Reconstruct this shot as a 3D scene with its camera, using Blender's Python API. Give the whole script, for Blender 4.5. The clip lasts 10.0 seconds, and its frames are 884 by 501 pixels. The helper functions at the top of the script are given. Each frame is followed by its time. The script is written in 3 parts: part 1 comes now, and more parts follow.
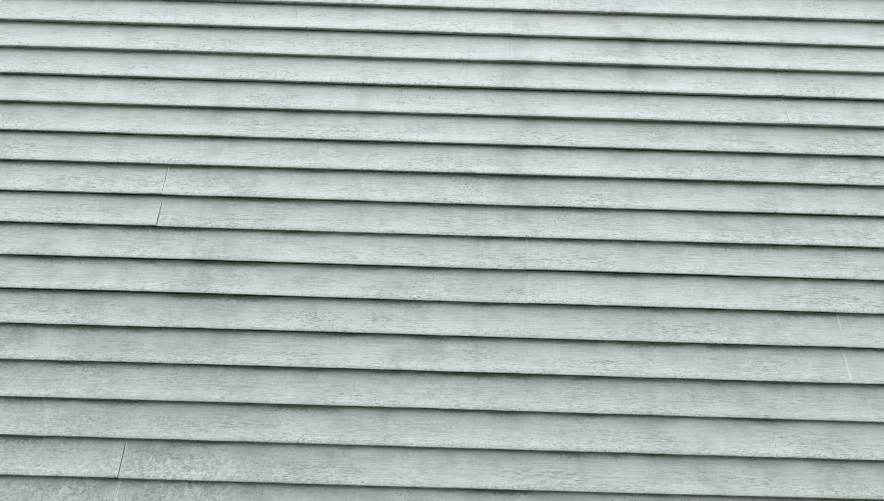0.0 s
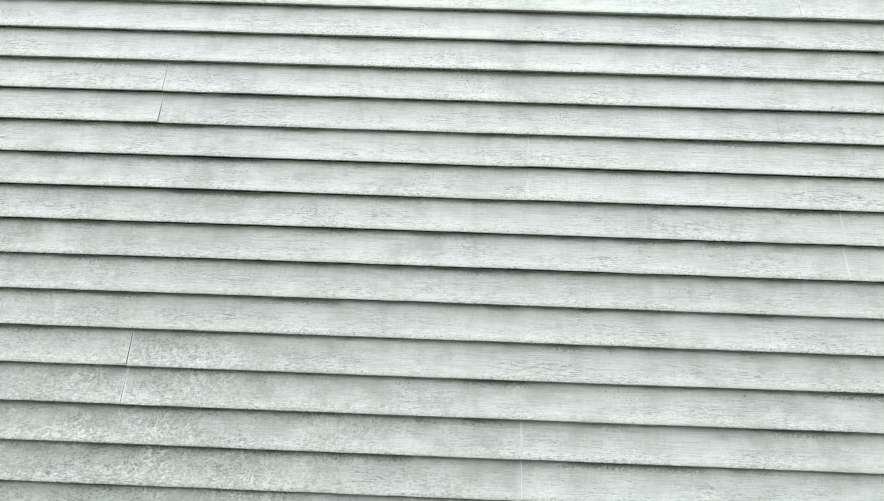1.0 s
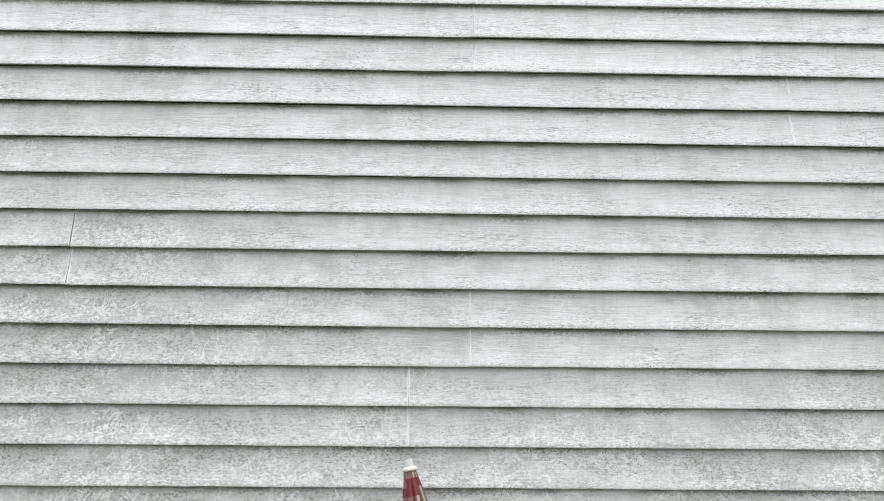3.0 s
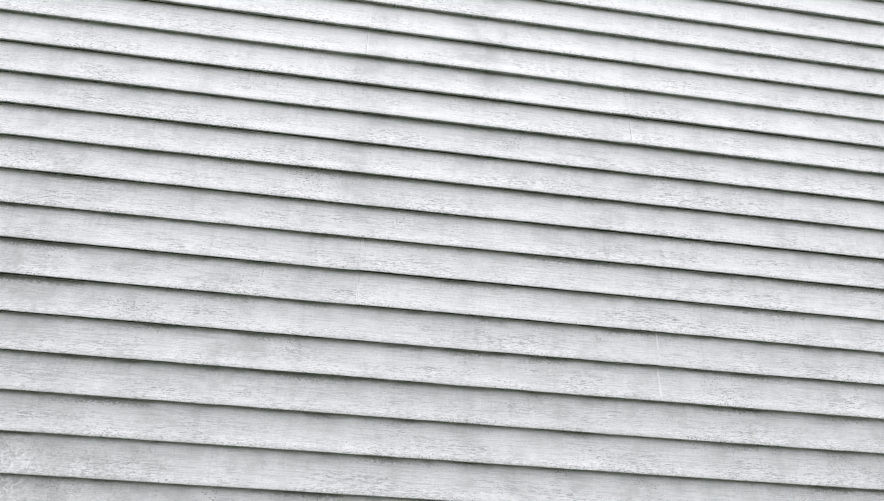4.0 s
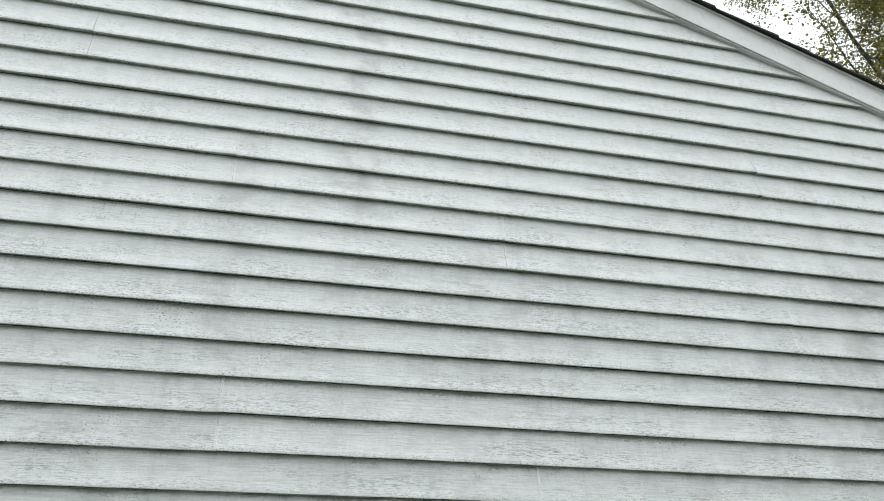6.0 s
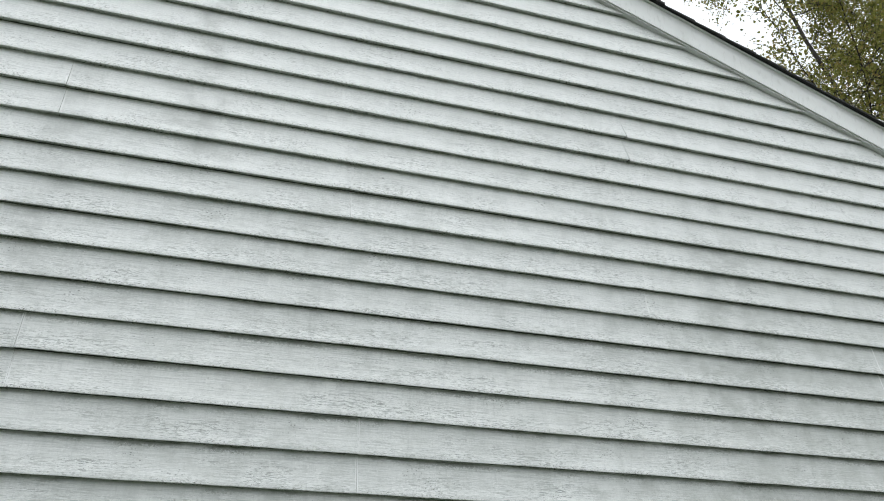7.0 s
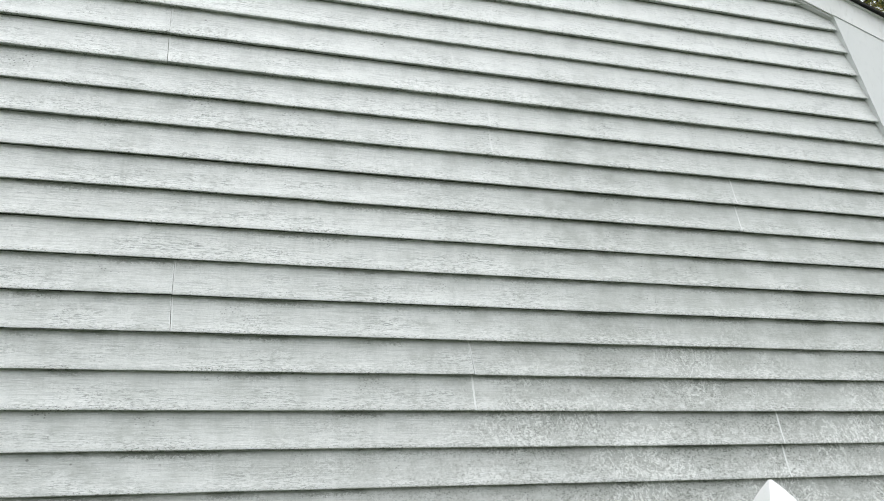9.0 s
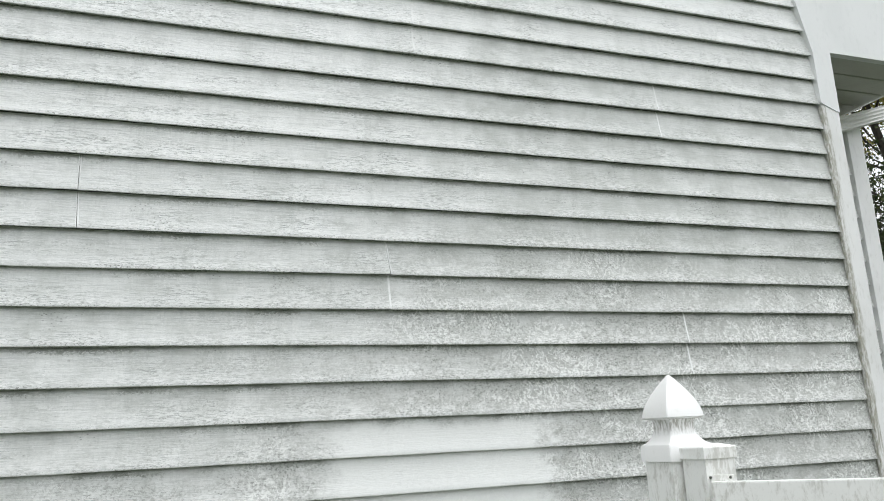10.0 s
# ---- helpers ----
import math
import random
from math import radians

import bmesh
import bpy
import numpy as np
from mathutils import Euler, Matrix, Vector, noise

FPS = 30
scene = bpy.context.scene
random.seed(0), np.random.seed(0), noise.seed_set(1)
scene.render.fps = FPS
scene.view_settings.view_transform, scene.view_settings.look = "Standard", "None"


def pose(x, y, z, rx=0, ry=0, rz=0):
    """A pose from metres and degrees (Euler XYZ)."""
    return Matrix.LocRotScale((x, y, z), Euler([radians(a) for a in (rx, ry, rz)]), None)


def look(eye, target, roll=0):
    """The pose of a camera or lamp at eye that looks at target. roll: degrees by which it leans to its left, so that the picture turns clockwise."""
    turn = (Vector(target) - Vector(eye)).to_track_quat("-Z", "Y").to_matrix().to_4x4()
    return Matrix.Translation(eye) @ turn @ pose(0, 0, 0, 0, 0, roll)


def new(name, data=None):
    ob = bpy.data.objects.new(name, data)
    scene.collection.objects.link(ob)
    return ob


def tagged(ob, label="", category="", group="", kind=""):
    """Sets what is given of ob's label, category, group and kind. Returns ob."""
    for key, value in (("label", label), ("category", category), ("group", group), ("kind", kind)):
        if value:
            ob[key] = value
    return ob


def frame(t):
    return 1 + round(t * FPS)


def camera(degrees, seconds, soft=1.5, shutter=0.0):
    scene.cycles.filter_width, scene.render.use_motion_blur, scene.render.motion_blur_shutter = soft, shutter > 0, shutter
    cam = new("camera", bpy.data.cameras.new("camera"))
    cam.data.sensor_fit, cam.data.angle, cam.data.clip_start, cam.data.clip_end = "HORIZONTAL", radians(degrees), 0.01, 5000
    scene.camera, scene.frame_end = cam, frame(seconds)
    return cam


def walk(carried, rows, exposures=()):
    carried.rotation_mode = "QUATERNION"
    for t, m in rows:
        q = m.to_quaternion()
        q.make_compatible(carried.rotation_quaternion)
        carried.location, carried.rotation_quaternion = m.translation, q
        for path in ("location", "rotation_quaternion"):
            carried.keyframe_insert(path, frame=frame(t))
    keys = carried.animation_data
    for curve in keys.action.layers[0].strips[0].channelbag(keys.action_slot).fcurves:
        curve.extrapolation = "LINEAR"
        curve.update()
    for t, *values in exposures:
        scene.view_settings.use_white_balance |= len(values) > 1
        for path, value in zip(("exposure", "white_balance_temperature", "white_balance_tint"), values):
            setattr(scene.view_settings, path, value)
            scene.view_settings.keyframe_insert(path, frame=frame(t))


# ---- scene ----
cam = camera(57.47, 10.0, soft=0.9)
# seconds, x, y, z, yaw, pitch, roll
PATH = [
    (0.0, 0.192, -2.165, 1.629, -0.88, 21.74, -1.49),
    (0.2, 0.217, -2.168, 1.631, -0.88, 20.50, -1.75),
    (0.5, 0.228, -2.177, 1.645, -1.27, 18.61, -1.84),
    (0.8, 0.247, -2.159, 1.593, -0.39, 16.99, -1.94),
    (1.0, 0.256, -2.150, 1.564, 0.48, 16.07, -2.19),
    (1.3, 0.229, -2.146, 1.547, 0.87, 13.82, -1.42),
    (1.5, 0.220, -2.145, 1.535, 1.01, 12.84, -1.59),
    (1.8, 0.213, -2.133, 1.494, 1.15, 11.66, -1.56),
    (2.0, 0.220, -2.121, 1.466, 1.24, 11.09, -1.68),
    (2.5, 0.230, -2.107, 1.431, -0.11, 9.33, -0.58),
    (2.7, 0.271, -2.096, 1.405, 0.07, 9.45, -0.36),
    (3.8, 0.383, -2.178, 1.683, -7.53, 17.68, -2.17),
    (4.0, 0.401, -2.184, 1.717, -8.39, 20.19, -2.93),
    (4.2, 0.440, -2.186, 1.734, -9.69, 22.71, -3.22),
    (4.5, 0.468, -2.202, 1.758, -10.23, 24.75, -2.78),
    (5.0, 0.468, -2.216, 1.815, -9.24, 26.22, -2.26),
    (6.3, 0.583, -2.125, 1.798, -15.05, 28.80, 0.94),
    (6.5, 0.700, -2.118, 1.756, -15.76, 29.12, 0.55),
    (6.8, 0.826, -2.104, 1.752, -17.12, 27.10, -0.09),
    (7.0, 0.914, -2.125, 1.739, -17.06, 27.26, -0.13),
    (7.2, 0.947, -2.118, 1.718, -16.64, 25.58, 1.14),
    (7.5, 0.991, -2.125, 1.691, -16.17, 23.24, 2.62),
    (8.0, 1.167, -2.147, 1.666, -16.02, 23.30, 1.90),
    (8.2, 1.248, -2.149, 1.668, -16.11, 23.12, 0.43),
    (8.5, 1.328, -2.161, 1.656, -15.32, 22.19, 1.47),
    (8.8, 1.383, -2.167, 1.626, -15.80, 21.06, 1.60),
    (9.0, 1.413, -2.164, 1.585, -16.40, 20.00, 2.50),
    (9.3, 1.445, -2.179, 1.591, -19.01, 18.12, 2.30),
    (9.5, 1.472, -2.195, 1.572, -20.21, 17.31, 2.19),
    (9.7, 1.479, -2.190, 1.568, -20.20, 15.30, 2.41),
    (10.0, 1.496, -2.189, 1.565, -20.22, 13.18, 2.78),
]
EXPOSURES = [
    (0.0, -0.20, 6350, 5), (0.2, -0.02, 6400, 5), (0.5, 0.06, 6450, 5), (1.0, 0.13, 6500, 5), (2.5, 0.20, 6560, 9), (2.7, 0.15, 6560, 10), (3.8, 0.12, 6480, 16),
    (4.5, 0.11, 6440, 16), (4.7, 0.12, 6400, 10), (5.2, 0.11, 6400, 9), (6.3, -0.25, 6400, 7), (7.5, -0.22, 6400, 7), (8.0, -0.08, 6440, 7), (8.5, -0.02, 6470, 8), (9.0, 0.0, 6500, 8), (10.0, 0.01, 6530, 9),
]
walk(cam, [(t, pose(x, y, z, 90 + pitch, roll, yaw)) for t, x, y, z, yaw, pitch, roll in PATH], EXPOSURES)

# ---- light: an overcast day, white sky ----
SUN_UP, SUN_TURN = radians(80), radians(166)
world = bpy.data.worlds.new("overcast")
scene.world = world
world.use_nodes = True
wn, wl = world.node_tree.nodes, world.node_tree.links
wn.clear()
sky = wn.new("ShaderNodeTexSky")
sky.sky_type, sky.sun_disc = "NISHITA", False
sky.sun_elevation, sky.sun_rotation = SUN_UP, SUN_TURN
sky.dust_density = 0.5
pale = wn.new("ShaderNodeHueSaturation")
pale.inputs["Saturation"].default_value = 0.10
pale.inputs["Value"].default_value = 2.3
air = wn.new("ShaderNodeBackground")
air.inputs["Strength"].default_value = 0.15
wout = wn.new("ShaderNodeOutputWorld")
wl.new(sky.outputs[0], pale.inputs["Color"])
# an overcast sky is brightest overhead
up = wn.new("ShaderNodeTexCoord")
parts = wn.new("ShaderNodeSeparateXYZ")
dome = wn.new("ShaderNodeMapRange")
for i, v in enumerate((0.0, 1.0, 0.3, 1.7)):
    dome.inputs[1 + i].default_value = v
veil = wn.new("ShaderNodeMix")
veil.data_type, veil.blend_type = "RGBA", "MULTIPLY"
veil.inputs[0].default_value = 1.0
wl.new(up.outputs["Generated"], parts.inputs[0])
wl.new(parts.outputs[2], dome.inputs[0])
wl.new(pale.outputs[0], veil.inputs[6])
wl.new(dome.outputs[0], veil.inputs[7])
wl.new(veil.outputs[2], air.inputs["Color"])
wl.new(air.outputs[0], wout.inputs["Surface"])
sun_data = bpy.data.lights.new("sun", "SUN")
sun_data.energy, sun_data.angle, sun_data.color = 0.5, radians(60), (1.0, 0.98, 0.95)
sun = new("sun", sun_data)
sun.matrix_world = look((2.3, -5.2, 30), (1.0, 0, 0))

# ---- measures ----
P = 0.1016            # height of one siding course
Z0 = 2.34             # height of the course edge that is numbered 0
XR, XL = 3.955, -3.955   # the wall's two ends (outer edge of siding)
RAKE_X, RAKE_Z, SLOPE = 1.942, Z0 + 1.896, 0.385   # a point of the rake's lower edge, and its fall
RIDGE_X = 0.0


def rake(x):
    """Height of the siding's upper edge at x."""
    return RAKE_Z - SLOPE * (abs(x - RIDGE_X) - RAKE_X)


# ---- materials ----
class Nodes:
    """A node material, with short ways to make its nodes."""

    def __init__(self, name):
        self.m = bpy.data.materials.new(name)
        self.m.use_nodes = True
        self.t = self.m.node_tree
        self.b = self.t.nodes["Principled BSDF"]
        self.pos = self.t.nodes.new("ShaderNodeTexCoord").outputs["Object"]

    def put(self, socket, v):
        if isinstance(v, bpy.types.NodeSocket):
            self.t.links.new(v, socket)
        else:
            socket.default_value = v

    def math(self, op, a, b=0.0, clamp=False):
        n = self.t.nodes.new("ShaderNodeMath")
        n.operation, n.use_clamp = op, clamp
        self.put(n.inputs[0], a)
        self.put(n.inputs[1], b)
        return n.outputs[0]

    def stretch(self, sx, sy, sz, move=(0, 0, 0)):
        n = self.t.nodes.new("ShaderNodeMapping")
        self.put(n.inputs["Vector"], self.pos)
        n.inputs["Scale"].default_value = (sx, sy, sz)
        n.inputs["Location"].default_value = move
        return n.outputs[0]

    def noise(self, vec, scale=1.0, detail=4.0, rough=0.55, bend=0.0):
        n = self.t.nodes.new("ShaderNodeTexNoise")
        self.put(n.inputs["Vector"], vec)
        n.inputs["Scale"].default_value, n.inputs["Detail"].default_value = scale, detail
        n.inputs["Roughness"].default_value, n.inputs["Distortion"].default_value = rough, bend
        return n.outputs["Fac"]

    def cells(self, vec, scale):
        n = self.t.nodes.new("ShaderNodeTexVoronoi")
        self.put(n.inputs["Vector"], vec)
        n.inputs["Scale"].default_value = scale
        return n

    def step(self, v, lo, hi, a=0.0, b=1.0):
        n = self.t.nodes.new("ShaderNodeMapRange")
        n.interpolation_type = "SMOOTHSTEP"
        self.put(n.inputs[0], v)
        for i, x in enumerate((lo, hi, a, b)):
            n.inputs[1 + i].default_value = x
        return n.outputs[0]

    def mix(self, f, a, b, kind="MIX"):
        n = self.t.nodes.new("ShaderNodeMix")
        n.data_type, n.blend_type = "RGBA", kind
        self.put(n.inputs[0], f)
        for s, v in ((n.inputs[6], a), (n.inputs[7], b)):
            self.put(s, v if isinstance(v, bpy.types.NodeSocket) else (*v, 1.0))
        return n.outputs[2]

    def bump(self, h, strength, dist, over=None):
        n = self.t.nodes.new("ShaderNodeBump")
        self.put(n.inputs["Height"], h)
        n.inputs["Strength"].default_value, n.inputs["Distance"].default_value = strength, dist
        if over:
            self.put(n.inputs["Normal"], over)
        return n.outputs[0]

    def done(self, color, rough, normal=None, metal=0.0):
        self.put(self.b.inputs["Base Color"], color if isinstance(color, bpy.types.NodeSocket) else (*color, 1.0))
        self.put(self.b.inputs["Roughness"], rough)
        self.b.inputs["Metallic"].default_value = metal
        if normal:
            self.put(self.b.inputs["Normal"], normal)
        return self.m

    def chance(self):
        return self.t.nodes.new("ShaderNodeObjectInfo").outputs["Random"]

    def island(self):
        return self.t.nodes.new("ShaderNodeNewGeometry").outputs["Random Per Island"]


def siding_material():
    n = Nodes("weathered_vinyl_siding")
    sep = n.t.nodes.new("ShaderNodeSeparateXYZ")
    n.put(sep.inputs[0], n.pos)
    x, z = sep.outputs[0], sep.outputs[2]
    course = n.math("FRACT", n.math("ADD", n.math("DIVIDE", n.math("SUBTRACT", z, Z0), P), 40.0))
    grain = n.noise(n.stretch(9, 9, 230), 1, 5, 0.65, 0.4)
    dash = n.noise(n.stretch(46, 46, 400), 1, 3, 0.6)
    smudge = n.noise(n.stretch(42, 42, 7, (9, 0, 2)), 1, 4, 0.65)
    fleck = n.noise(n.stretch(150, 150, 420, (2, 0, 5)), 1, 2, 0.5)
    hatch = n.noise(n.stretch(260, 260, 22), 1, 2, 0.5)
    streak = n.noise(n.stretch(11, 11, 0.7), 1, 4, 0.6)
    cloud = n.noise(n.stretch(1.1, 1.1, 2.0), 1, 4, 0.6)
    mott = n.noise(n.stretch(9, 9, 14), 1, 6, 0.65)
    patch = n.noise(n.stretch(4, 4, 12, (5, 0, 3)), 1, 4, 0.6)
    fine = n.noise(n.stretch(60, 60, 230), 1, 4, 0.68)
    crumb = n.noise(n.stretch(130, 130, 170, (0, 0, 8)), 1, 3, 0.6, 0.6)
    # grime gathers on the lower courses, and higher up towards the house's corner
    lift = n.math("ADD", n.step(x, 1.2, 3.0, 0.0, 0.62), n.math("SUBTRACT", n.step(x, 0.0, -0.6, 0.0, 0.46), n.math("MULTIPLY", n.step(x, 0.1, 0.5), n.step(x, 1.6, 1.1, 0.0, 0.24))))
    high = n.math("SUBTRACT", n.math("ADD", z, n.math("MULTIPLY", n.math("SUBTRACT", cloud, 0.5), -1.5)), lift)
    low = n.step(high, Z0 - 0.30, Z0 - 1.25)
    # how strong the grain, streaks and stains are: least near the ridge
    mark_amount = n.step(n.math("ADD", z, n.math("MULTIPLY", n.math("SUBTRACT", cloud, 0.5), -0.8)), Z0 + 1.5, Z0 - 0.3, 0.45, 1.0)
    foot = n.step(n.math("ADD", course, n.math("MULTIPLY", n.math("SUBTRACT", mott, 0.5), 0.9)), 0.85, 0.25, 0.25, 1.0)
    col = n.mix(n.chance(), (0.795, 0.812, 0.805), (0.845, 0.86, 0.85))
    col = n.mix(n.math("MULTIPLY", n.step(grain, 0.46, 0.66, 0.0, 0.50), mark_amount), col, (0.42, 0.445, 0.435))
    thick = n.math("MULTIPLY", n.step(dash, 0.515, 0.60), n.step(patch, 0.40, 0.62, 0.08, 1.0))
    col = n.mix(n.math("MULTIPLY", n.math("MULTIPLY", thick, foot), n.math("MULTIPLY", mark_amount, 0.92)), col, (0.25, 0.27, 0.26))
    col = n.mix(n.math("MULTIPLY", n.math("MULTIPLY", n.step(smudge, 0.52, 0.68, 0.0, 0.36), n.step(patch, 0.36, 0.62, 0.25, 1.0)), mark_amount), col, (0.42, 0.445, 0.43))
    col = n.mix(n.step(smudge, 0.44, 0.28, 0.0, 0.40), col, (0.91, 0.92, 0.91))
    col = n.mix(n.math("MULTIPLY", n.step(fleck, 0.60, 0.70), n.math("MULTIPLY", foot, n.step(patch, 0.4, 0.65, 0.15, 0.9))), col, (0.20, 0.215, 0.20))
    col = n.mix(n.step(fleck, 0.44, 0.30, 0.0, 0.65), col, (0.92, 0.93, 0.92))
    col = n.mix(n.math("MULTIPLY", n.step(hatch, 0.5, 0.8, 0.0, 0.24), mark_amount), col, (0.40, 0.42, 0.41))
    col = n.mix(n.math("MULTIPLY", n.step(streak, 0.52, 0.78, 0.0, 0.34), mark_amount), col, (0.44, 0.465, 0.45))
    col = n.mix(n.math("MULTIPLY", n.step(n.math("MULTIPLY", mott, n.math("ADD", cloud, 0.5)), 0.46, 0.74, 0.0, 0.45), mark_amount), col, (0.40, 0.42, 0.40))
    for sx, z0, z1, wide, deep in ((0.80, 0.75, 1.95, 0.075, 0.45), (0.40, 0.15, 0.95, 0.10, 0.34), (2.62, -0.1, 0.75, 0.16, 0.40), (-0.42, -0.5, 0.4, 0.09, 0.22)):
        off = n.math("ABSOLUTE", n.math("ADD", n.math("SUBTRACT", x, sx), n.math("MULTIPLY", n.math("SUBTRACT", cloud, 0.5), 0.5)))
        band = n.math("MULTIPLY", n.step(off, wide, wide * 0.2), n.math("MULTIPLY", n.step(z, Z0 + z0 - 0.15, Z0 + z0 + 0.15), n.step(z, Z0 + z1 + 0.15, Z0 + z1 - 0.15)))
        col = n.mix(n.math("MULTIPLY", band, n.step(mott, 0.36, 0.62, 0.05, deep)), col, (0.34, 0.355, 0.34))
    # a green-grey tone, stronger low down and on the damp stretch near the corner
    damp = n.math("MULTIPLY", n.step(n.math("ADD", x, n.math("MULTIPLY", n.math("SUBTRACT", cloud, 0.5), 1.2)), 2.0, 2.8), n.step(z, Z0 + 1.05, Z0 + 0.35, 0.0, 0.38))
    green_tone = n.math("MULTIPLY", n.math("ADD", n.step(z, Z0 + 0.7, Z0 - 0.4, 0.0, 0.35), damp), n.step(n.math("ADD", n.math("MULTIPLY", mott, 0.6), n.math("MULTIPLY", streak, 0.4)), 0.34, 0.62, 0.55, 1.15), True)
    col = n.mix(n.math("ADD", green_tone, n.math("MULTIPLY", n.step(x, 0.1, -0.6, 0.0, 0.30), n.step(z, Z0 - 0.35, Z0 - 0.75), True), True), col, (0.40, 0.425, 0.395))
    col = n.mix(n.math("MULTIPLY", low, n.step(mott, 0.30, 0.60, 0.10, 0.70)), col, (0.42, 0.43, 0.41))
    # the grime is broken up into crumbs and flakes, lighter and darker, most on the lower half of a course
    crust = n.math("MULTIPLY", low, n.step(n.math("SUBTRACT", course, n.math("MULTIPLY", n.math("SUBTRACT", mott, 0.5), 2.4)), 0.95, 0.30, 0.15, 1.0))
    col = n.mix(n.math("MULTIPLY", low, n.math("MULTIPLY", n.step(crumb, 0.53, 0.61, 0.0, 0.85), n.step(patch, 0.38, 0.6, 0.2, 1.0))), col, (0.22, 0.235, 0.21))
    col = n.mix(n.math("MULTIPLY", crust, n.step(crumb, 0.47, 0.39, 0.0, 0.42)), col, (0.80, 0.81, 0.795))
    smear = n.noise(n.stretch(34, 34, 40, (4, 0, 6)), 1, 8, 0.74, 0.3)
    col = n.mix(n.math("MULTIPLY", crust, n.step(smear, 0.55, 0.575, 0.0, 0.46)), col, (0.80, 0.81, 0.80))
    # mildew in tufts close below some laps, strengthened to deepen the laps' shade
    mildew_shade = n.math("MULTIPLY", n.step(n.math("ADD", course, n.math("MULTIPLY", n.math("SUBTRACT", crumb, 0.5), 0.5)), 0.80, 0.95), n.step(n.noise(n.stretch(3.5, 3.5, 9, (6, 0, 4)), 1, 5, 0.65), 0.45, 0.60, 0.0, 0.72))
    col = n.mix(n.math("MULTIPLY", mildew_shade, n.step(z, Z0 + 0.9, Z0 - 0.3, 0.30, 1.0)), col, (0.17, 0.19, 0.155))
    # mildew specks
    dots = n.cells(n.stretch(1, 1, 1.4), 95)
    many = n.noise(n.stretch(5, 5, 9, (3, 0, 1)), 1, 3, 0.6)
    speck = n.math("MULTIPLY", n.step(dots.outputs["Distance"], 0.32, 0.14), n.step(many, 0.55, 0.68))
    col = n.mix(n.math("MULTIPLY", speck, 0.7), col, (0.12, 0.135, 0.12))
    big = n.cells(n.stretch(1, 1, 1.2, (0.3, 0, 0.7)), 9)
    col = n.mix(n.math("MULTIPLY", n.step(big.outputs["Distance"], 0.045, 0.02, 0.0, 0.7), n.step(cloud, 0.50, 0.56)), col, (0.12, 0.12, 0.11))
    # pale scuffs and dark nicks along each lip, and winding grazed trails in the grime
    scuff = n.math("MULTIPLY", n.step(course, 0.50, 0.02), n.step(fine, 0.42, 0.60))
    col = n.mix(n.math("MULTIPLY", scuff, n.step(many, 0.35, 0.62, 0.20, 0.62)), col, (0.91, 0.92, 0.91))
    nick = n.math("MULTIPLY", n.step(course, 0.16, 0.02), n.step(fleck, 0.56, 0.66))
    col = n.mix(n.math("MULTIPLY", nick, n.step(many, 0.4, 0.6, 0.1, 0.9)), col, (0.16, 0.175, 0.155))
    trail = n.math("ABSOLUTE", n.math("SUBTRACT", n.noise(n.stretch(44, 44, 36, (7, 0, 2)), 1, 3, 0.55, 0.7), 0.5))
    where = n.math("MULTIPLY", low, n.step(n.noise(n.stretch(3.2, 3.2, 5, (1, 0, 9)), 1, 4, 0.6), 0.46, 0.56))
    col = n.mix(n.math("MULTIPLY", n.step(trail, 0.050, 0.022), n.math("MULTIPLY", where, n.step(fine, 0.36, 0.5, 0.0, 0.75))), col, (0.86, 0.875, 0.855))
    # a stretch that was wiped clean
    wob = n.math("MULTIPLY", n.math("SUBTRACT", mott, 0.5), 0.35)
    wx = n.math("ABSOLUTE", n.math("SUBTRACT", n.math("ADD", x, wob), 2.31))
    wiped = n.math("MULTIPLY", n.step(wx, 0.40, 0.28), n.step(n.math("ADD", z, n.math("MULTIPLY", wob, 0.3)), Z0 - 0.70, Z0 - 0.75))
    col = n.mix(n.math("MULTIPLY", wiped, 0.88), col, (0.80, 0.82, 0.805))
    h = n.math("ADD", n.math("MULTIPLY", grain, 0.8), n.math("ADD", n.math("MULTIPLY", dash, 0.6), n.math("MULTIPLY", fine, 0.4)))
    nor = n.bump(h, 0.6, 0.0015, n.bump(mott, 0.35, 0.004))
    return n.done(col, n.step(mott, 0.3, 0.7, 0.27, 0.44), nor)


def painted(name, base, dirt, amount, rough=0.4, scale=1.0):
    """White vinyl or painted metal, with a little dirt in clouds and runs."""
    n = Nodes(name)
    cloud = n.noise(n.stretch(4 * scale, 4 * scale, 3 * scale), 1, 5, 0.6)
    fine = n.noise(n.stretch(60 * scale, 60 * scale, 25 * scale), 1, 4, 0.65)
    col = n.mix(n.step(cloud, 0.45, 0.75, 0.0, amount), base, dirt)
    col = n.mix(n.step(fine, 0.52, 0.75, 0.0, amount), col, dirt)
    return n.done(col, n.step(cloud, 0.3, 0.7, rough, rough + 0.15), n.bump(fine, 0.15, 0.001))


def fence_material():
    n = Nodes("stained_white_fence_vinyl")
    run = n.noise(n.stretch(65, 65, 22), 1, 6, 0.74, 0.3)
    cloud = n.noise(n.stretch(9, 9, 7), 1, 5, 0.6)
    fine = n.noise(n.stretch(120, 120, 90), 1, 3, 0.6)
    col = n.mix(n.step(n.math("MULTIPLY", run, n.math("ADD", cloud, 0.5)), 0.47, 0.68, 0.0, 0.6), (0.83, 0.84, 0.82), (0.46, 0.455, 0.41))
    col = n.mix(n.step(fine, 0.55, 0.8, 0.0, 0.3), col, (0.50, 0.50, 0.46))
    return n.done(col, 0.45, n.bump(fine, 0.1, 0.001))


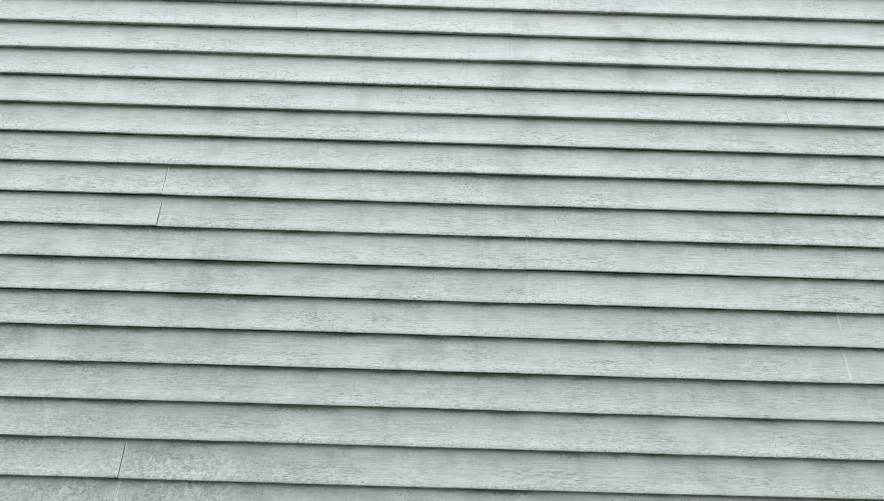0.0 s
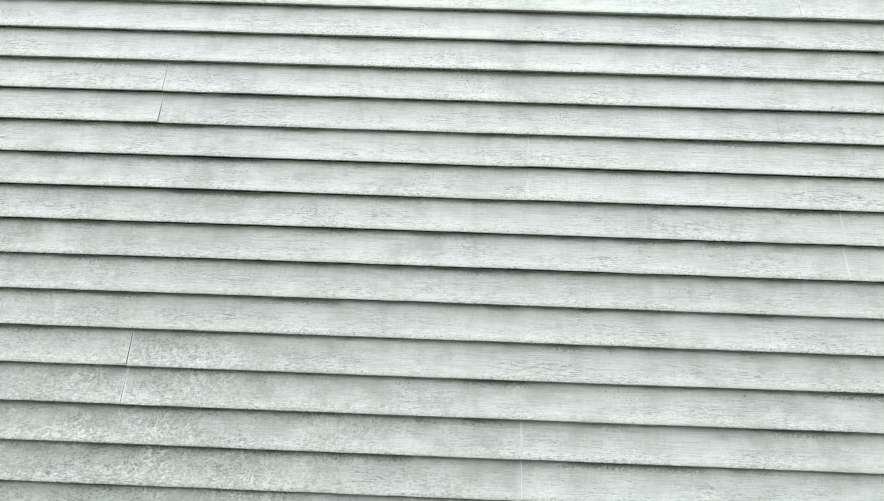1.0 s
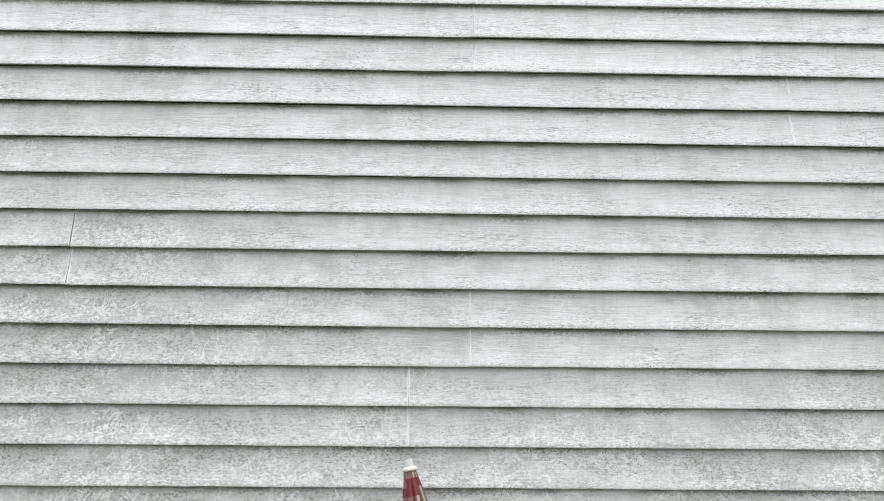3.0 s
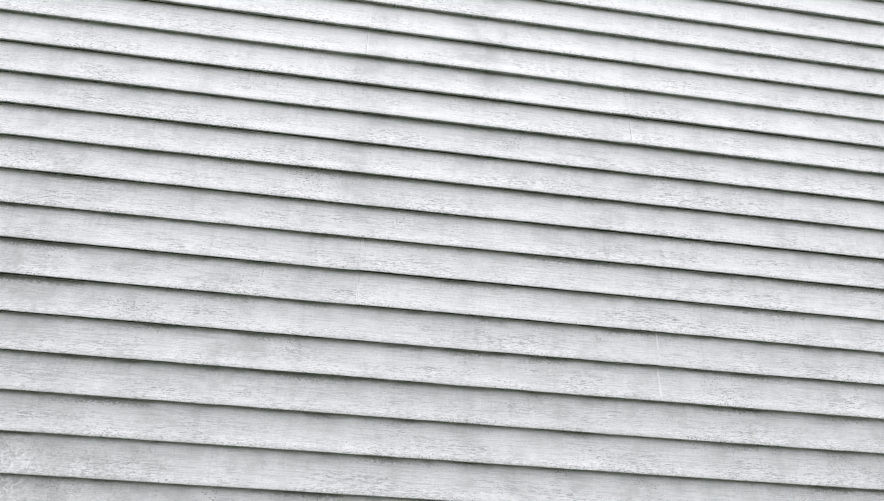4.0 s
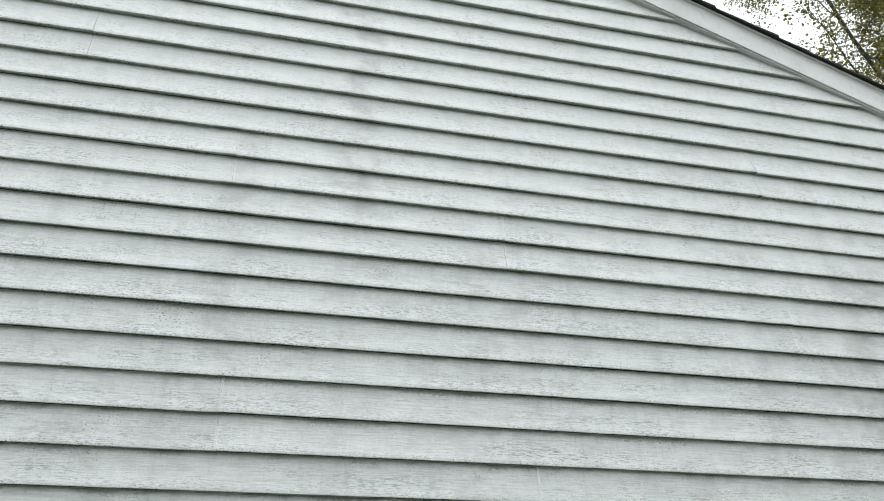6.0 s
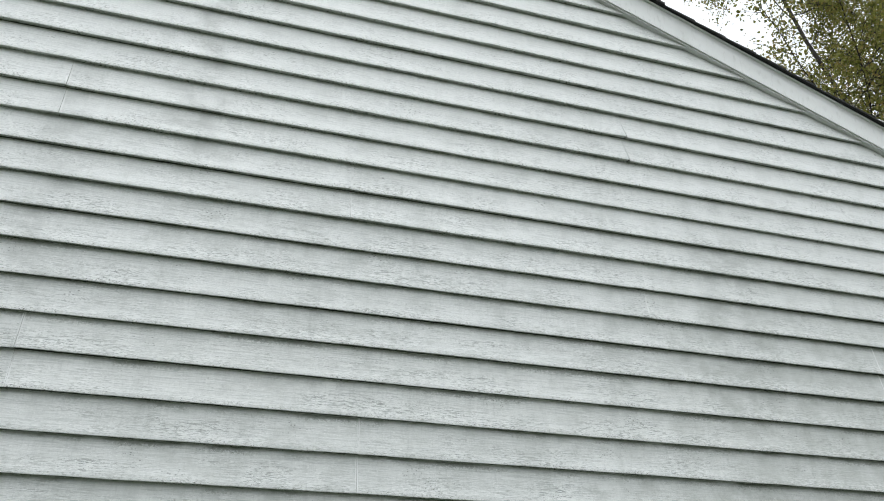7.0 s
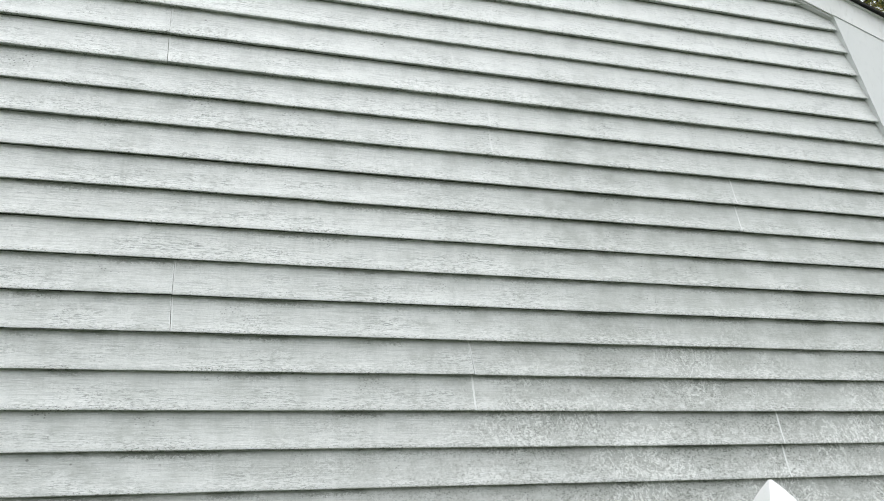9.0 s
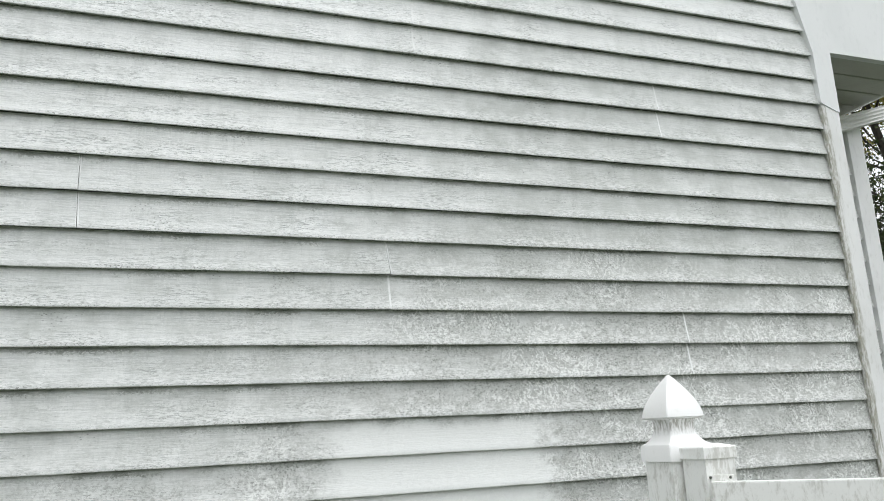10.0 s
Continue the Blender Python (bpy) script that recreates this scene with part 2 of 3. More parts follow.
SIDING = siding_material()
FRESH = painted("unweathered_vinyl", (0.81, 0.825, 0.817), (0.50, 0.52, 0.505), 0.75, 0.35, 1.5)
TRIM = painted("white_trim_metal", (0.86, 0.87, 0.865), (0.56, 0.57, 0.55), 0.35, 0.38)


def mildewed_trim():
    """White vinyl, with mildew that has crept out in runs from the edge that holds the siding."""
    n = Nodes("mildewed_trim_vinyl")
    sep = n.t.nodes.new("ShaderNodeSeparateXYZ")
    n.put(sep.inputs[0], n.pos)
    cloud = n.noise(n.stretch(4, 4, 3), 1, 5, 0.6)
    run = n.noise(n.stretch(55, 55, 5), 1, 6, 0.7)
    fine = n.noise(n.stretch(90, 90, 30), 1, 4, 0.65)
    col = n.mix(n.step(cloud, 0.45, 0.75, 0.0, 0.4), (0.80, 0.812, 0.805), (0.56, 0.57, 0.54))
    col = n.mix(n.step(fine, 0.52, 0.75, 0.0, 0.4), col, (0.52, 0.53, 0.49))
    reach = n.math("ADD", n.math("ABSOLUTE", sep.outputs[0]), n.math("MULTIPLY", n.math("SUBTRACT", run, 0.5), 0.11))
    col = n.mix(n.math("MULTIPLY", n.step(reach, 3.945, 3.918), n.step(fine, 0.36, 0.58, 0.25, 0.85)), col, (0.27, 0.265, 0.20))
    return n.done(col, n.step(cloud, 0.3, 0.7, 0.42, 0.57), n.bump(fine, 0.15, 0.001))


TRIM_DIRTY = mildewed_trim()
TRIM_CHANNEL = painted("white_channel_vinyl", (0.79, 0.80, 0.795), (0.54, 0.55, 0.53), 0.4, 0.42)
RETURN = painted("pale_grey_panel_metal", (0.79, 0.81, 0.81), (0.62, 0.65, 0.65), 0.25, 0.35)
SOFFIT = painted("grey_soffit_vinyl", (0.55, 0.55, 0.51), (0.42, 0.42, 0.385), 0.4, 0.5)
CAP = painted("clean_white_vinyl_cap", (0.86, 0.865, 0.86), (0.62, 0.63, 0.60), 0.3, 0.3)


def capped_material():
    n = Nodes("white_vinyl_with_a_dirty_neck")
    sep = n.t.nodes.new("ShaderNodeSeparateXYZ")
    n.put(sep.inputs[0], n.pos)
    drip = n.noise(n.stretch(170, 170, 30), 1, 5, 0.7)
    band = n.math("MULTIPLY", n.step(sep.outputs[2], Z0 - 0.800, Z0 - 0.768), n.step(sep.outputs[2], Z0 - 0.748, Z0 - 0.754))
    col = n.mix(n.math("MULTIPLY", band, n.step(drip, 0.42, 0.62, 0.05, 0.85)), (0.87, 0.875, 0.87), (0.30, 0.29, 0.25))
    fine = n.noise(n.stretch(60, 60, 60), 1, 4, 0.6)
    col = n.mix(n.step(fine, 0.55, 0.8, 0.0, 0.25), col, (0.62, 0.63, 0.60))
    return n.done(col, 0.32, n.bump(fine, 0.1, 0.001))


GOTHIC = capped_material()
FENCE = fence_material()


def shingle_material():
    n = Nodes("black_asphalt_shingle")
    g = n.noise(n.pos, 420, 3, 0.7)
    c = n.noise(n.pos, 6, 4, 0.6)
    col = n.mix(n.step(g, 0.4, 0.7), (0.012, 0.012, 0.013), (0.04, 0.039, 0.038))
    col = n.mix(n.step(c, 0.4, 0.7, 0, 0.4), col, (0.035, 0.034, 0.033))
    return n.done(col, 0.9, n.bump(g, 0.6, 0.002))


def fabric(name, color, dark):
    n = Nodes(name)
    weave = n.noise(n.stretch(900, 900, 900), 1, 2, 0.5)
    fade = n.noise(n.pos, 14, 4, 0.6)
    col = n.mix(n.step(fade, 0.35, 0.7, 0.0, 0.6), color, dark)
    col = n.mix(n.step(weave, 0.4, 0.7, 0.0, 0.25), col, dark)
    return n.done(col, 0.85, n.bump(weave, 0.3, 0.001))


def bark_material():
    n = Nodes("tree_bark")
    a = n.noise(n.stretch(14, 14, 3), 1, 6, 0.7, 0.5)
    col = n.mix(n.step(a, 0.35, 0.7), (0.025, 0.021, 0.017), (0.075, 0.064, 0.052))
    return n.done(col, 0.9, n.bump(a, 0.8, 0.02))


def leaf_material(name, a, b, c):
    n = Nodes(name)
    r = n.island()
    col = n.mix(n.step(r, 0.0, 0.6), a, b)
    col = n.mix(n.step(r, 0.7, 1.0), col, c)
    m = n.done(col, 0.6)
    thin = n.t.nodes.new("ShaderNodeBsdfTranslucent")
    n.put(thin.inputs["Color"], col)
    both = n.t.nodes.new("ShaderNodeMixShader")
    both.inputs[0].default_value = 0.3
    n.put(both.inputs[1], n.b.outputs[0])
    n.put(both.inputs[2], thin.outputs[0])
    n.put(n.t.nodes["Material Output"].inputs["Surface"], both.outputs[0])
    return m


def grass_material():
    n = Nodes("mown_grass")
    a = n.noise(n.pos, 1.2, 5, 0.6)
    b = n.noise(n.pos, 60, 4, 0.7)
    col = n.mix(n.step(a, 0.35, 0.65), (0.036, 0.054, 0.020), (0.056, 0.068, 0.032))
    col = n.mix(n.step(b, 0.4, 0.7, 0.0, 0.6), col, (0.03, 0.05, 0.015))
    return n.done(col, 0.9, n.bump(b, 0.8, 0.03))


def concrete_material():
    n = Nodes("foundation_concrete")
    a = n.noise(n.pos, 5, 6, 0.65)
    col = n.mix(n.step(a, 0.3, 0.7), (0.30, 0.295, 0.28), (0.42, 0.41, 0.39))
    return n.done(col, 0.9, n.bump(a, 0.4, 0.01))


SHINGLE, BARK, GRASS, CONCRETE = shingle_material(), bark_material(), grass_material(), concrete_material()
LEAF_OLIVE = leaf_material("olive_leaves", (0.11, 0.125, 0.025), (0.28, 0.28, 0.06), (0.36, 0.265, 0.085))
LEAF_DARK = leaf_material("dark_leaves", (0.02, 0.035, 0.012), (0.04, 0.06, 0.018), (0.08, 0.10, 0.03))
MAROON = fabric("maroon_cloth", (0.19, 0.035, 0.04), (0.12, 0.02, 0.025))
ROSE = fabric("faded_rose_cloth", (0.235, 0.135, 0.125), (0.14, 0.075, 0.07))
BEIGE = fabric("faded_beige_cloth", (0.43, 0.365, 0.30), (0.28, 0.235, 0.195))
FINIAL = painted("yellowed_white_plastic", (0.74, 0.73, 0.67), (0.50, 0.49, 0.43), 0.35, 0.35)
TIP = painted("grey_white_plastic", (0.60, 0.61, 0.60), (0.44, 0.45, 0.44), 0.35, 0.4)
STEEL = Nodes("dull_steel").done((0.45, 0.45, 0.44), 0.4, metal=1.0)
DARKGAP = Nodes("dark_screw").done((0.10, 0.10, 0.09), 0.6)


# ---- building helpers ----
def mesh_of(name, verts, faces, material, smooth=False):
    me = bpy.data.meshes.new(name)
    me.from_pydata([tuple(v) for v in verts], [], faces)
    me.materials.append(material)
    me.validate()
    if smooth:
        me.shade_smooth()
    return me


def part(name, me, parent, label="", material=None):
    """Links a mesh or a bmesh as one object under a thing or a part."""
    if isinstance(me, bmesh.types.BMesh):
        data = bpy.data.meshes.new(name)
        bmesh.ops.recalc_face_normals(me, faces=me.faces)
        me.to_mesh(data)
        me.free()
        data.materials.append(material)
        me = data
    ob = new(name, me)
    ob.parent = parent
    return tagged(ob, label)


def box(bm, lo, hi, bevel=0.0):
    """A box between two corners, with rounded edges."""
    made = bmesh.ops.create_cube(bm, size=1.0)["verts"]
    for v in made:
        v.co = Vector([(l + h) / 2 + c * (h - l) for l, h, c in zip(lo, hi, v.co)])
    if bevel:
        edges = list({e for v in made for e in v.link_edges})
        bmesh.ops.bevel(bm, geom=edges, offset=bevel, segments=2, affect="EDGES", profile=0.7)
    return bm


def boxed(lo, hi, bevel=0.0):
    return box(bmesh.new(), lo, hi, bevel)


def prism(outline, y0, y1, bevel=0.0):
    """An outline in x and z, as thick as from y0 to y1."""
    bm = bmesh.new()
    a = [bm.verts.new((x, y0, z)) for x, z in outline]
    b = [bm.verts.new((x, y1, z)) for x, z in outline]
    bm.faces.new(a)
    bm.faces.new(b[::-1])
    for i in range(len(a)):
        j = (i + 1) % len(a)
        bm.faces.new((a[i], b[i], b[j], a[j]))
    if bevel:
        bmesh.ops.bevel(bm, geom=list(bm.edges), offset=bevel, segments=2, affect="EDGES")
    return bm


def thing(name, label, category, group="", kind=""):
    return tagged(new(name), label, category, group, kind)


# ---- ground ----
def ground():
    verts, faces = [], []
    edges = [-2500, -400, -80, -25, -10, -5, -2, 0, 2, 5, 10, 25, 80, 400, 2500]
    for y in edges:
        for x in edges:
            verts.append((x, y, 0.0))
    w = len(edges)
    for j in range(w - 1):
        for i in range(w - 1):
            faces.append((j * w + i, j * w + i + 1, (j + 1) * w + i + 1, (j + 1) * w + i))
    tagged(new("ground", mesh_of("ground", verts, faces, GRASS)), "mown green lawn round the house", "lawn", kind="structure")


ground()

# ---- the house ----
house = thing("house", "single-storey house with weathered pale grey-white vinyl siding", "house")
EAVE_Z = Z0 + 0.632
CORNER_IN, CORNER_OUT = 3.915, 3.997
WALL_FOOT = Z0 - 20 * P


def end_right(z):
    """Where the siding ends on its right at a height."""
    if z > Z0 + 1.178:
        return RAKE_X + (RAKE_Z - z) / SLOPE + 0.01
    if z > Z0 + 0.62:
        return 3.79 + (Z0 + 1.178 - z) / 0.558 * 0.13
    return CORNER_IN + 0.012


def end_left(z):
    if z > Z0 + 1.178:
        return -end_right(z)
    return -3.93


# siding: joints by the number of the course edge at a panel's foot
JOINTS = {-6: (-0.619, 3.179), -8: (0.440,), -10: (0.282,), -4: (2.164, -1.64), -2: (1.331, -2.47), 0: (0.449,), 2: (-0.631, 3.165),
          4: (2.271, -1.53), 6: (1.269, -2.53), 8: (0.407,), 10: (2.260, -1.54), 12: (-0.08, 3.73), 14: (1.778, -2.03), 16: (1.036,),
          18: (0.2,), -12: (2.0, -1.8), -14: (1.1, -2.7), -16: (0.3,), -18: (-0.7, 3.1), -20: (2.1, -1.7)}

# courses whose seam has come loose
LOOSE = {(10, 0): 2.0, (10, 1): 2.0, (-4, 1): 1.2, (-2, 0): 0.25, (6, 0): 0.2}


def course_profile(foot):
    """(depth, height) up one course: out along the lip's underside, round the lip, and back up the sloping face."""
    inner = 0.0265 if foot else 0.0195
    return [(inner, 0.0055), (0.0060, 0.0040), (0.0032, 0.0010), (0.0018, 0.0), (0.0004, 0.0006), (0.0, 0.0026), (0.0026, 0.014), (0.0069, 0.034), (0.0113, 0.062), (0.0138, 0.082), (0.0151, 0.0930), (0.0192, P + 0.003)]


def siding_panel(k, x0, x1, parent, left, right, y_wall=0.0, lap0=False, lap1=False, seed=0.0, name="siding_panel"):
    """One length of siding, two courses high. At a lap the ends part by a hair, and one stands a little proud."""
    steps = max(2, int((x1 - x0) / 0.03))
    xs = [x0 + (x1 - x0) * i / steps for i in range(steps + 1)]
    # a narrow strip at a lap stayed covered for years and is still clean
    bare0 = 0.0042 + 0.0022 * noise.noise((x0 * 5.3, k * 2.1, 4.0)) if lap0 else 0.0
    bare1 = 0.0024 + 0.0016 * noise.noise((x1 * 5.3, k * 2.1, 8.0)) if lap1 else 0.0
    if lap0:
        xs.insert(1, x0 + bare0)
    if lap1:
        xs.insert(-1, x1 - bare1)
    count = len(xs) - 1
    verts, faces, slots = [], [], []

    def seam(at, c, h):
        """How far the seam leans at this height, and how wide it gapes."""
        n1 = noise.noise((at * 3.1, k * 1.9, c * 4.0))
        n2 = noise.noise((at * 2.7, k * 2.9 + 5, c * 3.0))
        loose = LOOSE.get((k, c), 0.0)
        return (n1 * 0.003 - loose * 0.009) * (h / P - 0.5), 0.00034 + 0.00034 * n2 + loose * 0.0014 * max(0.0, 1.0 - h / P)

    for c in range(2):
        zb = Z0 + (k + c) * P
        if zb + 0.01 > rake(RIDGE_X):
            break
        prof = course_profile(c == 0)
        base = len(verts)
        for i, x in enumerate(xs):
            wave = noise.noise((x * 0.9, k * 3.1 + c, seed)) * (0.0022 if c else 0.0042) + noise.noise((x * 5.0, k * 1.7 + c, seed + 5)) * 0.0009
            sag = noise.noise((x * 0.7, k * 2.3 + c * 0.4, seed + 9)) * 0.0022 + noise.noise((x * 9.0, k + c * 7.0, seed + 3)) * 0.0008 + noise.noise((x * 31.0, k + c * 5.0, seed + 6)) * 0.0007
            proud = 0.0034 * max(0.0, 1 - (x1 - x) / 0.07) if lap1 else 0.0
            for d, h in prof:
                z = zb + h + sag * (1 - h / P)
                y = y_wall + d + wave * (1 - h / P) - proud * (1 - 0.6 * h / P)
                e = x
                if lap1 and i >= count - 1:
                    lean, gape = seam(x1, c, h)
                    e = x + lean - gape
                if lap0 and i <= 1:
                    lean, gape = seam(x0, c, h)
                    e = x + lean + gape
                verts.append((max(left(z), min(right(z), e)), y, z))
        m = len(prof)
        for i in range(count):
            for j in range(m - 1):
                a = base + i * m + j
                faces.append((a, a + m, a + m + 1, a + 1))
                bare = (lap0 and i == 0) or (lap1 and i == count - 1)
                slots.append(1 if bare and j > 4 else 0)
        for there, col in ((lap0, 0), (lap1, count)):
            if there:
                # the cut end's thickness
                i0, e0 = base + col * m, len(verts)
                verts += [(verts[i0 + j][0], verts[i0 + j][1] + 0.0016, verts[i0 + j][2]) for j in range(m)]
                faces += [(i0 + j, e0 + j, e0 + j + 1, i0 + j + 1) for j in range(m - 1)]
                slots += [0] * (m - 1)
    if not faces:
        return None
    me = mesh_of(name, verts, faces, SIDING)
    me.materials.append(FRESH)
    if len(me.polygons) == len(slots):
        me.polygons.foreach_set("material_index", slots)
    for p in me.polygons:
        p.use_smooth = True
    me.set_sharp_from_angle(angle=radians(38))
    return part(name, me, parent)


# backing of the gable wall
outline = [(-3.93, WALL_FOOT), (3.93, WALL_FOOT), (3.93, EAVE_Z + 0.02), (3.80, Z0 + 1.17), (RIDGE_X, rake(RIDGE_X) + 0.02), (-3.80, Z0 + 1.17), (-3.93, EAVE_Z + 0.02)]
gable_wall = part("gable_wall", prism(outline, 0.030, 0.15), house, "gable wall clad in horizontal double-lap vinyl siding", CONCRETE)
part("side_wall", boxed((3.85, 0.15, WALL_FOOT), (3.95, 8.0, EAVE_Z + 0.3)), house, "", SIDING)
part("side_wall", boxed((-3.95, 0.15, WALL_FOOT), (-3.85, 8.0, EAVE_Z + 0.3)), house, "", SIDING)
part("rear_wall", boxed((-3.85, 7.9, WALL_FOOT), (3.85, 8.0, EAVE_Z + 0.3)), house, "", SIDING)
part("foundation", boxed((-3.88, 0.05, 0.0), (3.88, 7.95, WALL_FOOT - 0.002), 0.01), house, "plain concrete foundation", CONCRETE)

# outer corner posts of the siding
def corner_trim(x0, x1, y, z0, z1, parent, material=TRIM_DIRTY, deep=0.08):
    bm = boxed((x0, y - 0.006, z0), (x1, y + deep, z1), 0.002)
    # rolled inner edge that the siding slips behind
    side = x0 if x0 > 0 else x1
    box(bm, (side - 0.005, y - 0.0085, z0), (side + 0.004, y + 0.006, z1), 0.002)
    return part("corner_trim", bm, parent, "white vinyl corner trim with mildew along its edge", material)


JOIN = Z0 + 0.40
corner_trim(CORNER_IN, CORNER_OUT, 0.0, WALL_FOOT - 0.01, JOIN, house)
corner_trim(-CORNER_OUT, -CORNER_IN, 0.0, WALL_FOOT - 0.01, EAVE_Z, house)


# rake boards, with the rounded channel below them, a drip edge and the shingles' edge
def along_rake(side, x0, x1, low, high, y0, y1, bevel=0.002):
    """A board that follows the rake, from low to high above the siding's upper edge."""
    pts = [(x0, rake(x0) + low), (x1, rake(x1) + low), (x1, rake(x1) + high), (x0, rake(x0) + high)]
    return prism([(side * x, z) for x, z in pts], y0, y1, bevel)


EAVE_X = 4.62
for side in (1, -1):
    part("rake_channel", along_rake(side, 0.0, 3.79, -0.017, 0.002, -0.0140, 0.02, 0.006), house, "rounded white channel under the rake board", TRIM_CHANNEL)
    part("rake_board", along_rake(side, 0.0, EAVE_X, -0.006, 0.107, -0.0125, 0.03, 0.001), house, "flat white metal rake board", TRIM)
    part("drip_edge", along_rake(side, 0.0, EAVE_X + 0.02, 0.1045, 0.112, -0.022, 0.03, 0.002), house, "thin pale metal drip edge", TRIM)
    # boxed eave end, a flat panel cut like a chop
    chop = [(3.784, Z0 + 1.180), (CORNER_IN - 0.004, EAVE_Z - 0.014), (CORNER_IN - 0.004, JOIN + 0.012), (CORNER_IN + 0.03, JOIN - 0.004), (CORNER_OUT + 0.002, JOIN - 0.022), (CORNER_OUT + 0.002, EAVE_Z - 0.002), (4.60, EAVE_Z), (4.60, rake(4.60) + 0.02), (3.79, rake(3.79) + 0.02)]
    part("eave_return", prism([(side * x, z) for x, z in chop], -0.0092, 0.02), house, "flat pale grey boxed eave return, lapping down over the corner trim", RETURN)
    lo, hi = sorted((side * 3.955, side * 4.595))
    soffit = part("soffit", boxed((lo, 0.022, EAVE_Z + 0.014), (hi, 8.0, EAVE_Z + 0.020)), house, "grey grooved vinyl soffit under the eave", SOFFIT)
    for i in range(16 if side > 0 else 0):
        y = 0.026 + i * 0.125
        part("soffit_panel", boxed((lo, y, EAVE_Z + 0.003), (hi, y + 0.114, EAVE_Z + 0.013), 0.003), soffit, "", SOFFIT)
    lo, hi = sorted((side * 4.597, side * 4.618))
    part("eave_fascia", boxed((lo, 0.022, EAVE_Z + 0.006), (hi, 8.0, rake(4.6) + 0.07), 0.002), house, "", TRIM)

# roof: a deck under overlapping courses of shingles
roof = part("roof", prism([(-4.62, rake(4.62) + 0.076), (0, rake(0) + 0.076), (4.62, rake(4.62) + 0.076), (4.62, rake(4.62) + 0.101), (0, rake(0) + 0.101), (-4.62, rake(4.62) + 0.101)], 0.02, 8.2), house, "black asphalt shingle roof", SHINGLE)
rng = random.Random(4)
for side in (1, -1):
    x = 4.66
    while x > 0.05:
        up = max(0.0, x - 0.17)
        jut = -0.030 - rng.random() * 0.008
        o = [(x, rake(x) + 0.113), (up, rake(up) + 0.110), (up, rake(up) + 0.1155), (x, rake(x) + 0.1245 + rng.random() * 0.003)]
        part("shingle", prism([(side * a, b) for a, b in o], jut, 8.22), roof, "", SHINGLE)
        x -= 0.135

# a set-back bay behind the corner, with its own siding, corner trim and gutter
bay = part("bay_wall", boxed((4.18, 0.452, WALL_FOOT), (4.575, 2.2, Z0 + 0.54)), house, "narrow set-back bay clad in the same siding", SIDING)
part("bay_trim", boxed((4.511, 0.418, WALL_FOOT), (4.598, 0.52, Z0 + 0.545), 0.004), house, "flat white corner board", TRIM)


def ribbed_pipe(a, b, half_w, half_h, ribs=4):
    """A corrugated square pipe from a to b, its ribs along its length, facing -y."""
    axis = (b - a).normalized()
    out = Vector((0, -1, 0))
    out = (out - axis * out.dot(axis)).normalized()
    up = out.cross(axis).normalized()
    if up.z < 0:
        up = -up
    ring = []
    n = ribs * 4
    for side, sign in ((out, 1), (-out, -1)):
        for i in range(n + 1):
            u = -1 + 2 * i / n
            dip = 0.0045 * (1 - math.cos(2 * math.pi * ribs * i / n)) / 2
            ring.append(side * (half_w - dip) + up * (half_h * u * sign))
    bm = bmesh.new()
    ends = [[bm.verts.new(p + r) for r in ring] for p in (a, b)]
    for i in range(len(ring)):
        j = (i + 1) % len(ring)
        bm.faces.new((ends[0][i], ends[0][j], ends[1][j], ends[1][i]))
    bm.faces.new(ends[0])
    bm.faces.new(ends[1][::-1])
    return bm


part("downspout", ribbed_pipe(Vector((4.26, 0.375, Z0 + 0.467)), Vector((4.99, 0.375, Z0 + 0.690)), 0.028, 0.032), house, "ribbed white metal downspout running up to the eave", CAP)


# ---- fence beside the house ----
def taper(bm, cx, cy, rings):
    """A square shape from rings of (half width, height), closed on top."""
    last = None
    for w, z in rings:
        ring = [bm.verts.new((cx + sx * w, cy + sy * w, z)) for sx, sy in ((-1, -1), (1, -1), (1, 1), (-1, 1))]
        if last:
            for i in range(4):
                j = (i + 1) % 4
                bm.faces.new((last[i], last[j], ring[j], ring[i]))
        else:
            bm.faces.new(ring[::-1])
        last = ring
    bm.faces.new(last)
    return bm


PX, PY = 2.828, -0.35
TOP = Z0 - 0.637
post = thing("fence_post", "white vinyl fence post with a pointed gothic cap", "fence post", "fence posts by the wall")
part("post", boxed((PX - 0.059, PY - 0.059, 0.0), (PX + 0.059, PY + 0.059, TOP - 0.20), 0.003), post, "stained white square post", FENCE)
cap = bmesh.new()
rings = [(0.0655, TOP - 0.222), (0.0655, TOP - 0.184), (0.0635, TOP - 0.180), (0.056, TOP - 0.176), (0.048, TOP - 0.168), (0.041, TOP - 0.156), (0.037, TOP - 0.140), (0.0375, TOP - 0.126), (0.041, TOP - 0.117), (0.054, TOP - 0.1135)]
for i in range(9):
    a = i / 8
    rings.append((0.0575 * (1 - a ** 1.55) + 0.0035 * a, TOP - 0.1105 + 0.1105 * a))
taper(cap, PX, PY, rings)
bmesh.ops.bevel(cap, geom=[e for e in cap.edges if abs(e.verts[0].co.z - e.verts[1].co.z) > 0.002], offset=0.0014, segments=2, affect="EDGES")
for face in cap.faces:
    face.smooth = True
part("gothic_cap", cap, post, "clean white pointed vinyl cap", GOTHIC).data.set_sharp_from_angle(angle=radians(32))

